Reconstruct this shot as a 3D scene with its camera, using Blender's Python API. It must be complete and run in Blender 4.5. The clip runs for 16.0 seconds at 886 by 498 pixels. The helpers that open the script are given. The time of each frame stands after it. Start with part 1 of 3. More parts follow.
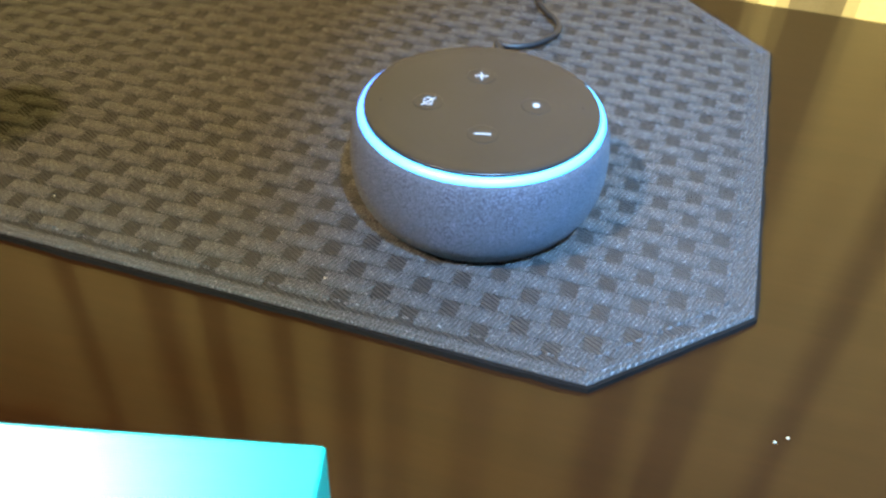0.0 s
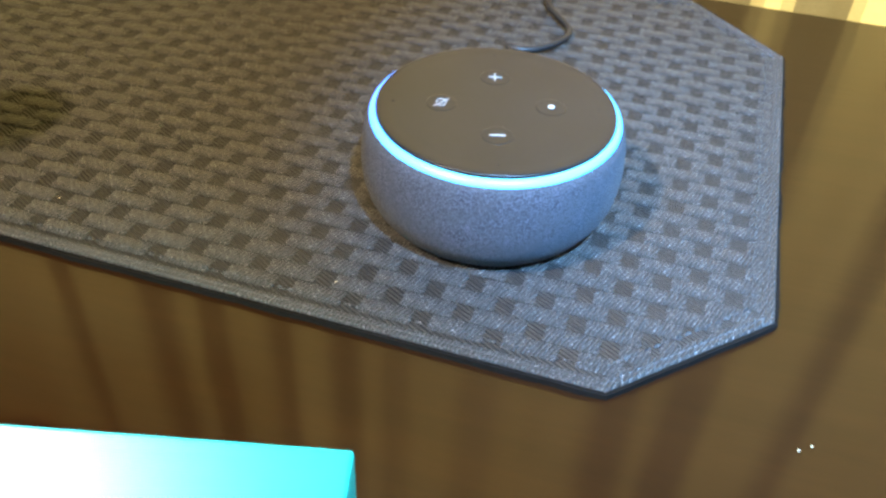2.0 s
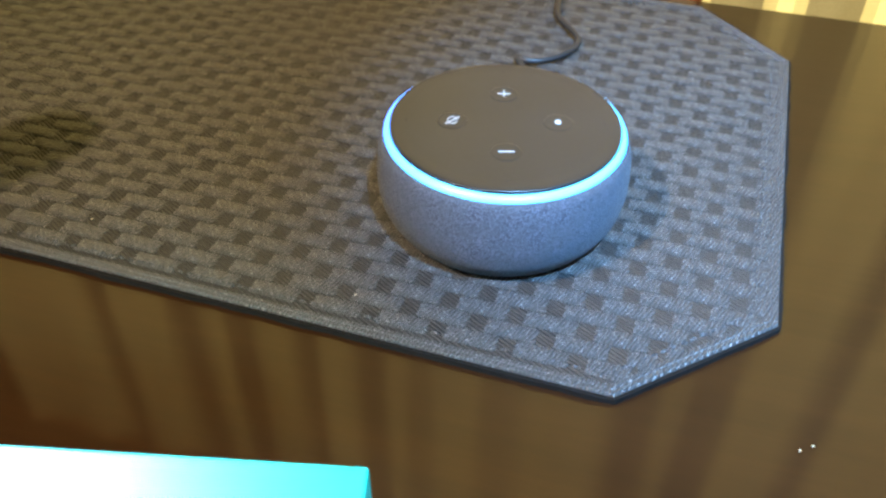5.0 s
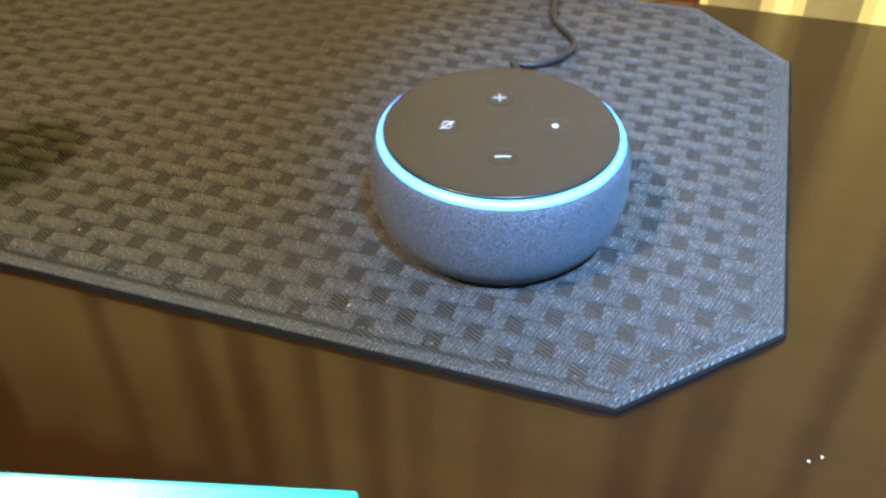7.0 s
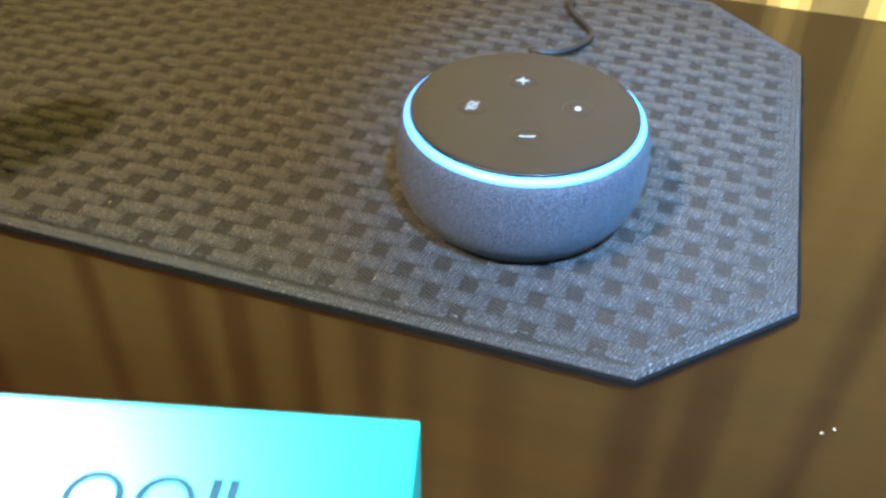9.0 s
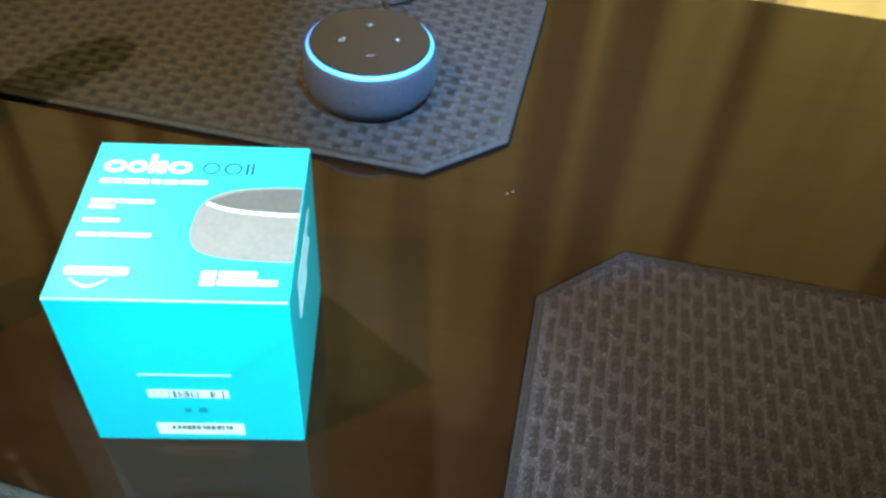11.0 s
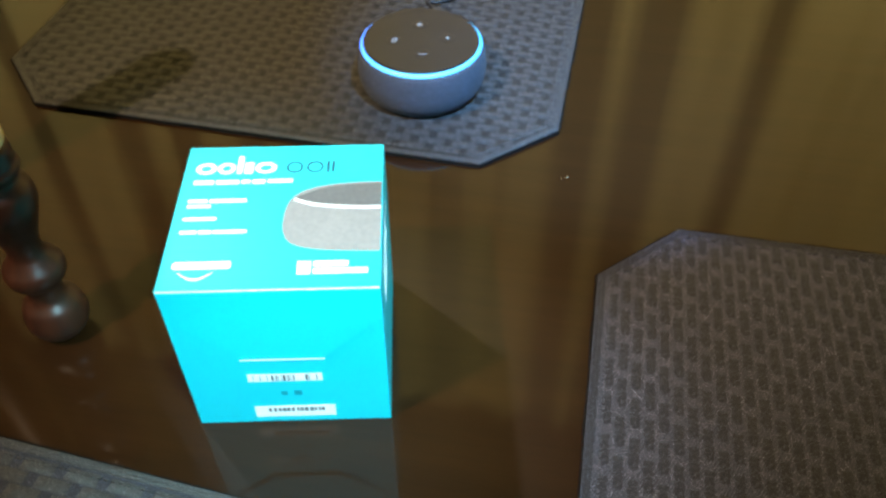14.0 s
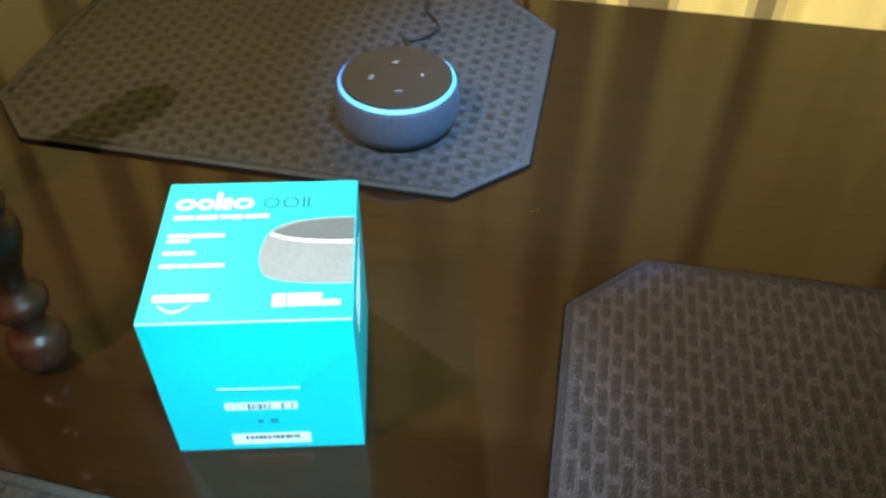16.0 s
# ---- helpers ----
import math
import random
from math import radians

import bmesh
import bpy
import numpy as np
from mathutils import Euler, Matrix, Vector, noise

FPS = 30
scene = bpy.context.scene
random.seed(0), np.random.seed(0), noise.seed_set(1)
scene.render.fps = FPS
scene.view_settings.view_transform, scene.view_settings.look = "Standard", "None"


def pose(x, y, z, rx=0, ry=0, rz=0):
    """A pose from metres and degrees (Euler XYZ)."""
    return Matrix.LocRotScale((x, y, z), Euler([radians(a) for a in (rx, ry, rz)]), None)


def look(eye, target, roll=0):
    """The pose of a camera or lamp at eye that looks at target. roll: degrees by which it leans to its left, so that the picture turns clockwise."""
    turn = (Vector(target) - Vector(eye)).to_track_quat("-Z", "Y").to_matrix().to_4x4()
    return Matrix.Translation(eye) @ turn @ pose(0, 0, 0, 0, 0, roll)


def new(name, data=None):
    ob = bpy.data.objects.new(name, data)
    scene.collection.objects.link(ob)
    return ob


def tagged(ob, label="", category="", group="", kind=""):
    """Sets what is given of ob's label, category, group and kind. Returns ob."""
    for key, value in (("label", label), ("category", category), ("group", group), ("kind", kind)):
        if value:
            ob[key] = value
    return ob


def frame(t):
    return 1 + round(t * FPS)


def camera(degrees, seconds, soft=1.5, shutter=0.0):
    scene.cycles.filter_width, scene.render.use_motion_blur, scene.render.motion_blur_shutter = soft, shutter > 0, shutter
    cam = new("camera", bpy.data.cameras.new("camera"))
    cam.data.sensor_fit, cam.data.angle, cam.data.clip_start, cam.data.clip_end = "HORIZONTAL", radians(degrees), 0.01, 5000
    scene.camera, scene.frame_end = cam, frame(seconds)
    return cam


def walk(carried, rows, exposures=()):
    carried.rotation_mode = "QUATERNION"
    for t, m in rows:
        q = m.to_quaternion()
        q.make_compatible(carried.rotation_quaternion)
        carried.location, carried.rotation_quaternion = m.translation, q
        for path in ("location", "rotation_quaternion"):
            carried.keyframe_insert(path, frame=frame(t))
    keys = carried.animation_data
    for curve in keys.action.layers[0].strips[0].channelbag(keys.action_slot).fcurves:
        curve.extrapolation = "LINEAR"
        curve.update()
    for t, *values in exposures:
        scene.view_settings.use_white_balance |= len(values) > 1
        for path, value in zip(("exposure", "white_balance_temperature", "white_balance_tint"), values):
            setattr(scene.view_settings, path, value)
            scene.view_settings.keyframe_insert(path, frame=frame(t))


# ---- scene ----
cam = camera(54.4, 16.0, soft=2.8, shutter=0.4)
PATH = [
    (0, (-0.014, -0.275, 0.217), (-0.003, 1.224, -1.108), 2.7),
    (0.5, (-0.013, -0.274, 0.218), (0.001, 1.229, -1.102), 2.4),
    (1, (-0.014, -0.272, 0.217), (0.001, 1.233, -1.1), 2.0),
    (1.5, (-0.017, -0.275, 0.215), (-0.008, 1.237, -1.094), 2.2),
    (2, (-0.019, -0.272, 0.211), (-0.006, 1.242, -1.096), 2.9),
    (2.5, (-0.02, -0.281, 0.218), (-0.011, 1.234, -1.089), 3.1),
    (3, (-0.015, -0.271, 0.215), (-0.019, 1.244, -1.091), 1.9),
    (3.5, (-0.013, -0.272, 0.219), (-0.016, 1.237, -1.094), 1.4),
    (4, (-0.012, -0.271, 0.218), (-0.025, 1.237, -1.095), 0.8),
    (4.5, (-0.015, -0.274, 0.222), (-0.028, 1.242, -1.082), 0.0),
    (5, (-0.016, -0.278, 0.225), (-0.055, 1.226, -1.092), 0.4),
    (7.5, (-0.015, -0.271, 0.219), (-0.05, 1.247, -1.083), -0.1),
    (8, (-0.016, -0.271, 0.219), (-0.043, 1.242, -1.089), 0.2),
    (8.5, (-0.014, -0.272, 0.22), (-0.043, 1.242, -1.087), 0.0),
    (9, (-0.025, -0.284, 0.219), (-0.052, 1.231, -1.087), 1.2),
    (9.2, (-0.018, -0.3, 0.238), (-0.078, 1.209, -1.074), 0.9),
    (9.5, (0.021, -0.34, 0.284), (-0.061, 1.171, -1.023), -1.1),
    (9.7, (0.044, -0.39, 0.325), (-0.008, 1.114, -0.993), -0.5),
    (11.8, (-0.021, -0.555, 0.398), (0.179, 0.783, -1.075), 5.3),
    (12, (-0.022, -0.559, 0.4), (0.151, 0.782, -1.073), 5.3),
    (12.5, (-0.023, -0.567, 0.403), (0.104, 0.787, -1.063), 3.7),
    (13, (-0.027, -0.574, 0.413), (0.067, 0.794, -1.043), 2.8),
    (13.5, (-0.027, -0.566, 0.409), (0.061, 0.806, -1.043), 1.1),
    (14, (-0.023, -0.562, 0.406), (0.073, 0.817, -1.04), -0.1),
    (14.5, (-0.02, -0.568, 0.412), (0.083, 0.809, -1.036), 0.1),
    (15, (-0.026, -0.581, 0.424), (0.085, 0.807, -1.012), 1.1),
    (15.5, (-0.024, -0.588, 0.429), (0.088, 0.818, -0.99), 1.2),
    (16, (-0.016, -0.573, 0.422), (0.117, 0.845, -0.982), 0.7),
]
walk(cam, [(t, look(eye, target, roll)) for t, eye, target, roll in PATH],
     exposures=[(0, 0.15), (9.1, 0.15), (9.7, -0.30), (12.0, -0.65), (16.0, -0.65)])

# ---- world and lights ----
world = bpy.data.worlds.new("evening")
scene.world = world
world.use_nodes = True
world.node_tree.nodes["Background"].inputs["Color"].default_value = (0.9, 0.75, 0.5, 1)
world.node_tree.nodes["Background"].inputs["Strength"].default_value = 0.01

# the table's own axes: u along its length, v across it, turned by 15 degrees
TABLE = Matrix.Translation((-0.095, 0.098, 0)) @ pose(0, 0, 0, 0, 0, -15)


def lamp(name, kind, where, aim, watts, colour, size):
    data = bpy.data.lights.new(name, kind)
    data.energy, data.color = watts, colour
    if kind == "AREA":
        data.shape, data.size = "DISK", size
    else:
        data.shadow_soft_size = size
    ob = new(name, data)
    ob.matrix_world = look(where, aim)
    return ob


# unseen spots added: warm on curtain, cool over box; warm spot from near left
curtain_spot = lamp("curtain_spot", "SPOT", TABLE @ Vector((0.35, -2.5, 1.92)), TABLE @ Vector((0.15, 0.90, 0.15)), 1500, (0.99, 0.84, 0.46), 0.003)
curtain_spot.data.spot_size, curtain_spot.data.spot_blend = radians(100), 1.0
# narrow spot in mid-air, added to give the box top its white glare
glare_spot = lamp("glare_spot", "SPOT", (-0.74, 0.53, 1.30), (-0.065, -0.215, 0.10), 200, (0.68, 0.90, 1.0), 0.03)
glare_spot.data.spot_size, glare_spot.data.spot_blend = radians(9.4), 0.8
side_lamp = lamp("side_lamp", "SPOT", (-0.97, -0.80, 1.62), (0.00, -0.045, 0.0), 285, (1.0, 0.76, 0.50), 0.02)
side_lamp.data.spot_size, side_lamp.data.spot_blend = radians(27), 1.0
# two unseen cool fill spots added at the near side, for box and speaker
box_light = lamp("box_fill", "SPOT", (0.16, -0.74, 0.60), (-0.07, -0.28, 0.045), 112, (0.40, 0.84, 1.0), 0.05)
box_light.data.spot_size, box_light.data.spot_blend = radians(22), 0.6
speaker_fill = lamp("speaker_fill", "SPOT", (0.13, -0.45, 0.75), (0.115, 0.010, 0.0), 245, (0.22, 0.52, 1.0), 0.02)
speaker_fill.data.spot_size, speaker_fill.data.spot_blend = radians(27), 1.0


# ---- materials ----
def mix(nt, fac, a, b):
    n = nt.nodes.new("ShaderNodeMix")
    n.data_type = "RGBA"
    for key, value in ((0, fac), (6, a), (7, b)):
        if hasattr(value, "is_linked"):
            nt.links.new(value, n.inputs[key])
        else:
            n.inputs[key].default_value = value if key == 0 else (*value, 1)
    return n.outputs[2]


def ramp(nt, value, lo, hi):
    n = nt.nodes.new("ShaderNodeMapRange")
    n.inputs["From Min"].default_value, n.inputs["From Max"].default_value = lo, hi
    nt.links.new(value, n.inputs["Value"])
    return n.outputs["Result"]


def coords(nt, scale=(1, 1, 1), turn=0.0):
    c = nt.nodes.new("ShaderNodeTexCoord")
    m = nt.nodes.new("ShaderNodeMapping")
    m.inputs["Scale"].default_value = scale
    m.inputs["Rotation"].default_value = (0, 0, turn)
    nt.links.new(c.outputs["Object"], m.inputs["Vector"])
    return m.outputs["Vector"]


def noise_tex(nt, vec, scale, detail=4.0, rough=0.55):
    n = nt.nodes.new("ShaderNodeTexNoise")
    n.inputs["Scale"].default_value, n.inputs["Detail"].default_value, n.inputs["Roughness"].default_value = scale, detail, rough
    nt.links.new(vec, n.inputs["Vector"])
    return n.outputs["Fac"]


def wave_tex(nt, vec, scale, direction="X", distort=0.0):
    n = nt.nodes.new("ShaderNodeTexWave")
    n.bands_direction = direction
    n.inputs["Scale"].default_value, n.inputs["Distortion"].default_value = scale, distort
    nt.links.new(vec, n.inputs["Vector"])
    return n.outputs["Fac"]


def bump(nt, bsdf, height, strength, distance):
    b = nt.nodes.new("ShaderNodeBump")
    b.inputs["Strength"].default_value, b.inputs["Distance"].default_value = strength, distance
    nt.links.new(height, b.inputs["Height"])
    nt.links.new(b.outputs["Normal"], bsdf.inputs["Normal"])


def material(name, colour=(0.5, 0.5, 0.5), rough=0.5, metal=0.0, spec=0.5):
    m = bpy.data.materials.new(name)
    m.use_nodes = True
    b = m.node_tree.nodes["Principled BSDF"]
    b.inputs["Base Color"].default_value = (*colour, 1)
    b.inputs["Roughness"].default_value, b.inputs["Metallic"].default_value = rough, metal
    b.inputs["Specular IOR Level"].default_value = spec
    return m, m.node_tree, b


def varied(name, a, b_, scale, rough=0.6, fine=None, bump_by=0.0, spec=0.5):
    """Two tones mixed by coarse and fine noise, with fine relief."""
    m, nt, b = material(name, a, rough, 0, spec)
    v = coords(nt)
    coarse, small = noise_tex(nt, v, scale), noise_tex(nt, v, fine or scale * 9)
    add = nt.nodes.new("ShaderNodeMath")
    add.operation = "ADD"
    nt.links.new(coarse, add.inputs[0]), nt.links.new(small, add.inputs[1])
    nt.links.new(mix(nt, ramp(nt, add.outputs[0], 0.7, 1.3), a, b_), b.inputs["Base Color"])
    if bump_by:
        bump(nt, b, small, 0.5, bump_by)
    return m


def wood(name, dark, light, grain, rough, coat, axis=(1.2, 16, 16), ior=1.5):
    m, nt, b = material(name, dark, 0.5)
    v = coords(nt, axis)
    rings, fibre = noise_tex(nt, v, grain, 5, 0.6), noise_tex(nt, v, grain * 6, 3, 0.7)
    both = mix(nt, 0.35, (0, 0, 0), (1, 1, 1))
    n = both.node
    nt.links.new(rings, n.inputs[6]), nt.links.new(fibre, n.inputs[7])
    nt.links.new(mix(nt, ramp(nt, n.outputs[2], 0.35, 0.68), dark, light), b.inputs["Base Color"])
    b.inputs["Specular IOR Level"].default_value = 0.1
    b.inputs["Coat Weight"].default_value, b.inputs["Coat IOR"].default_value = coat, ior
    smear = noise_tex(nt, coords(nt), 9, 3)
    r = nt.nodes.new("ShaderNodeMapRange")
    r.inputs["To Min"].default_value, r.inputs["To Max"].default_value = rough * 0.7, rough * 1.5
    nt.links.new(smear, r.inputs["Value"])
    nt.links.new(r.outputs["Result"], b.inputs["Coat Roughness"])
    bump(nt, b, fibre, 0.12, 0.0004)
    return m


M_TABLE = wood("polished_wood", (0.0145, 0.0050, 0.0011), (0.022, 0.0076, 0.0017), 3.0, 0.055, 1.0, ior=1.30)
M_CHAIR = wood("chair_wood", (0.10, 0.030, 0.012), (0.20, 0.070, 0.028), 4.0, 0.25, 0.6, axis=(12, 12, 1.2))
M_TURNED = wood("turned_wood", (0.022, 0.007, 0.004), (0.052, 0.016, 0.007), 9.0, 0.34, 0.6, axis=(12, 12, 2))
M_CANDLE = varied("cream_wax", (0.72, 0.54, 0.27), (0.80, 0.63, 0.35), 40, 0.45)
M_WALL = varied("wall_paint", (0.24, 0.18, 0.10), (0.29, 0.22, 0.13), 2.0, 0.8, 60, 0.0005)
M_CEIL = varied("ceiling_paint", (0.30, 0.27, 0.21), (0.35, 0.32, 0.26), 2.0, 0.9, 60, 0.0005)
M_FLOOR = wood("floor_wood", (0.08, 0.040, 0.018), (0.16, 0.085, 0.040), 2.0, 0.3, 0.4)
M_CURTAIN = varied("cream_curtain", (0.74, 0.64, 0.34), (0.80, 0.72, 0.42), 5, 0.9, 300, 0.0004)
# darker curtain tones painted as shaded folds, the half tone softening their edges
M_FOLD = varied("fold_shade_curtain", (0.19, 0.165, 0.105), (0.235, 0.21, 0.14), 5, 0.9, 300, 0.0004)
M_HALFFOLD = varied("half_shade_curtain", (0.46, 0.41, 0.23), (0.54, 0.48, 0.29), 5, 0.9, 300, 0.0004)
M_BLACK = varied("black_plastic", (0.010, 0.010, 0.011), (0.014, 0.014, 0.015), 60, 0.32)
M_CABLE = varied("black_rubber", (0.012, 0.012, 0.013), (0.02, 0.02, 0.02), 90, 0.5)
M_WHITE = varied("white_print", (0.75, 0.78, 0.78), (0.80, 0.82, 0.82), 90, 0.5)
M_SIGN = varied("grey_white_sign", (0.40, 0.40, 0.39), (0.46, 0.46, 0.45), 90, 0.6, spec=0.2)
M_SLATE = varied("slate_print", (0.012, 0.050, 0.085), (0.018, 0.060, 0.10), 90, 0.6, spec=0.15)
M_GREYP = varied("grey_print", (0.18, 0.16, 0.16), (0.23, 0.205, 0.20), 30, 0.5, 400, spec=0.3)
M_GREYD = varied("dark_grey_print", (0.085, 0.078, 0.080), (0.115, 0.105, 0.105), 30, 0.5, 400, spec=0.3)
M_INK = varied("ink_print", (0.04, 0.05, 0.06), (0.07, 0.08, 0.09), 200, 0.5)
M_TEALP = varied("teal_print", (0.002, 0.20, 0.26), (0.004, 0.24, 0.30), 90, 0.5)
M_CARD = varied("cyan_card", (0.002, 0.46, 0.56), (0.004, 0.51, 0.62), 14, 0.35, 700, 0.00003)
M_EDGE = varied("worn_card_edge", (0.30, 0.62, 0.66), (0.62, 0.78, 0.80), 300, 0.6)
M_CRUMB = varied("pale_crumb", (0.40, 0.33, 0.24), (0.55, 0.48, 0.36), 300, 0.8)
M_MATEDGE = varied("mat_backing", (0.006, 0.005, 0.004), (0.011, 0.009, 0.008), 200, 0.95, spec=0.1)


def weave(name, a, b_, ribs, turn, rough=0.48, spec=0.45):
    """Coarse synthetic yarn: fine slanted ribs with a slight sheen."""
    m, nt, b = material(name, a, rough, 0, spec)
    v = coords(nt, (1, 1, 1), turn)
    lines = wave_tex(nt, v, ribs, "X", 1.5)
    grain, patch = noise_tex(nt, coords(nt), 1500, 2), noise_tex(nt, coords(nt), 22, 3)
    tone = mix(nt, ramp(nt, lines, 0.15, 0.9), a, b_)
    tone = mix(nt, ramp(nt, patch, 0.25, 0.9), tone, tuple(0.72 * c for c in b_))
    # fine bright specks paint the yarn's glints into its colour
    nt.links.new(mix(nt, ramp(nt, grain, 0.58, 0.70), tone, tuple(min(1, 4.6 * c) for c in b_)), b.inputs["Base Color"])
    bump(nt, b, lines, 0.8, 0.0005)
    b.inputs["Sheen Weight"].default_value = 0.03
    return m


M_FLOAT = weave("woven_yarn", (0.0130, 0.0124, 0.0119), (0.056, 0.0534, 0.0515), 225, radians(20))
M_SUNK = weave("woven_ground", (0.0032, 0.0030, 0.0029), (0.0140, 0.0132, 0.0128), 200, radians(-62))
# end mat: swapped, bluish tones put yarn sheen and cool light into the colour
M_FLOAT_B = weave("dark_yarn", (0.0092, 0.0096, 0.0132), (0.042, 0.0435, 0.0590), 225, radians(20), 0.62, 0.22)
M_SUNK_B = weave("sheen_tone_ground", (0.024, 0.0250, 0.0340), (0.085, 0.0880, 0.1190), 200, radians(-62), 0.62, 0.22)


def fabric():
    m, nt, b = material("knit_fabric", (0.2, 0.2, 0.22), 0.85, 0, 0.25)
    vor = nt.nodes.new("ShaderNodeTexVoronoi")
    vor.inputs["Scale"].default_value = 1500
    nt.links.new(coords(nt), vor.inputs["Vector"])
    speck, patch = noise_tex(nt, coords(nt), 1800, 2), noise_tex(nt, coords(nt), 120, 3)
    tone = mix(nt, ramp(nt, speck, 0.38, 0.66), (0.017, 0.020, 0.030), (0.115, 0.122, 0.150))
    nt.links.new(mix(nt, ramp(nt, patch, 0.3, 0.9), tone, (0.053, 0.058, 0.068)), b.inputs["Base Color"])
    bump(nt, b, vor.outputs["Distance"], 0.6, 0.0004)
    b.inputs["Sheen Weight"].default_value = 0.04
    return m


def glowing_ring():
    """Light ring: white plastic, lit cyan at the front and right, blue-violet towards the left."""
    m, nt, b = material("light_ring", (0.11, 0.13, 0.15), 0.35)
    c = nt.nodes.new("ShaderNodeTexCoord")
    s = nt.nodes.new("ShaderNodeSeparateXYZ")
    nt.links.new(c.outputs["Object"], s.inputs["Vector"])
    side = ramp(nt, s.outputs["X"], -0.045, 0.02)
    front = ramp(nt, s.outputs["Y"], 0.03, -0.045)
    hue = mix(nt, side, (0.03, 0.22, 1.0), (0.01, 0.45, 1.0))
    nt.links.new(mix(nt, ramp(nt, front, 0.45, 1.0), hue, (0.07, 0.56, 1.0)), b.inputs["Emission Color"])
    b.inputs["Emission Strength"].default_value = RING
    return m


RING = 4.6
M_FABRIC = fabric()
M_RING = glowing_ring()


# ---- mesh helpers ----
def part(name, bm, mat, parent=None, label="", smooth=False):
    me = bpy.data.meshes.new(name)
    bm.to_mesh(me)
    bm.free()
    for m in mat if isinstance(mat, (list, tuple)) else (mat,):
        me.materials.append(m)
    if smooth:
        me.polygons.foreach_set("use_smooth", [True] * len(me.polygons))
    ob = new(name, me)
    ob.parent = parent
    return tagged(ob, label)


def thing(name, m, label, category, group="", kind=""):
    ob = new(name)
    ob.empty_display_size = 0.02
    ob.matrix_world = m
    return tagged(ob, label, category, group, kind)


def box(size, at=(0, 0, 0), bevel=0.0, segs=2):
    bm = bmesh.new()
    bmesh.ops.create_cube(bm, size=1)
    bmesh.ops.scale(bm, vec=size, verts=bm.verts)
    if bevel:
        bmesh.ops.bevel(bm, geom=bm.edges[:], offset=bevel, segments=segs, profile=0.5, affect="EDGES")
    bmesh.ops.translate(bm, vec=at, verts=bm.verts)
    return bm


def prism(outline, z0, z1, bevel=0.0):
    bm = bmesh.new()
    low = [bm.verts.new((x, y, z0)) for x, y in outline]
    top = [bm.verts.new((x, y, z1)) for x, y in outline]
    bm.faces.new(low[::-1])
    lid = bm.faces.new(top)
    n = len(outline)
    for i in range(n):
        bm.faces.new((low[i], low[(i + 1) % n], top[(i + 1) % n], top[i]))
    if bevel:
        bmesh.ops.bevel(bm, geom=list(lid.edges), offset=bevel, segments=3, profile=0.5, affect="EDGES")
    bmesh.ops.recalc_face_normals(bm, faces=bm.faces)
    return bm


def lathe(profile, segs=64, closed=False):
    """Turns (radius, height) pairs about z."""
    bm = bmesh.new()
    rings = []
    for r, z in profile:
        if r < 1e-6:
            rings.append([bm.verts.new((0, 0, z))])
        else:
            rings.append([bm.verts.new((r * math.cos(6.283185 * i / segs), r * math.sin(6.283185 * i / segs), z)) for i in range(segs)])
    pairs = list(zip(rings, rings[1:])) + ([(rings[-1], rings[0])] if closed else [])
    for a, b in pairs:
        for i in range(segs):
            j = (i + 1) % segs
            q = [a[i % len(a)], a[j % len(a)], b[j % len(b)], b[i % len(b)]]
            q = list(dict.fromkeys(q))
            if len(q) > 2:
                bm.faces.new(q)
    bmesh.ops.recalc_face_normals(bm, faces=bm.faces)
    return bm


def smooth_profile(points, steps=6):
    """Rounds a profile by Catmull-Rom."""
    out = []
    for i in range(len(points) - 1):
        p = [Vector(points[max(0, min(len(points) - 1, i + k))]) for k in (-1, 0, 1, 2)]
        for s in range(steps):
            t = s / steps
            q = 0.5 * (2 * p[1] + (p[2] - p[0]) * t + (2 * p[0] - 5 * p[1] + 4 * p[2] - p[3]) * t * t + (3 * p[1] - p[0] - 3 * p[2] + p[3]) * t ** 3)
            out.append((max(q[0], 0.0), q[1]))
    return out + [tuple(points[-1])]


def tube(points, radius, sides=10):
    curve = bpy.data.curves.new("tube", "CURVE")
    curve.dimensions, curve.bevel_depth, curve.bevel_resolution = "3D", radius, 3
    curve.use_fill_caps = True
    s = curve.splines.new("NURBS")
    s.points.add(len(points) - 1)
    for p, q in zip(s.points, points):
        p.co = (*q, 1)
    s.use_endpoint_u, s.order_u, s.resolution_u = True, 3, 8
    ob = bpy.data.objects.new("tube", curve)
    me = ob.to_mesh()
    bm = bmesh.new()
    bm.from_mesh(me)
    ob.to_mesh_clear()
    bpy.data.objects.remove(ob)
    bpy.data.curves.remove(curve)
    return bm


def structure(name, bm, mat, label, category):
    ob = part(name, bm, mat)
    ob.matrix_world = TABLE
    return tagged(ob, label, category, kind="structure")


# ---- the room ----
structure("floor", box((5.0, 4.2, 0.06), (0, -0.9, -0.78)), M_FLOOR, "dark wooden floor of the dining room", "floor")
structure("ceiling", box((5.0, 4.2, 0.06), (0, -0.9, 2.00)), M_CEIL, "plain pale painted ceiling", "ceiling")
structure("wall_north", box((5.0, 0.10, 2.72), (0, 1.15, 0.61)), M_WALL, "cream painted wall behind the curtain", "wall")
structure("wall_south", box((5.0, 0.10, 2.72), (0, -2.95, 0.61)), M_WALL, "plain cream painted wall", "wall")
structure("wall_west", box((0.10, 4.0, 2.72), (-2.45, -0.9, 0.61)), M_WALL, "plain cream painted side wall", "wall")
structure("wall_east", box((0.10, 4.0, 2.72), (2.45, -0.9, 0.61)), M_WALL, "plain cream painted side wall", "wall")


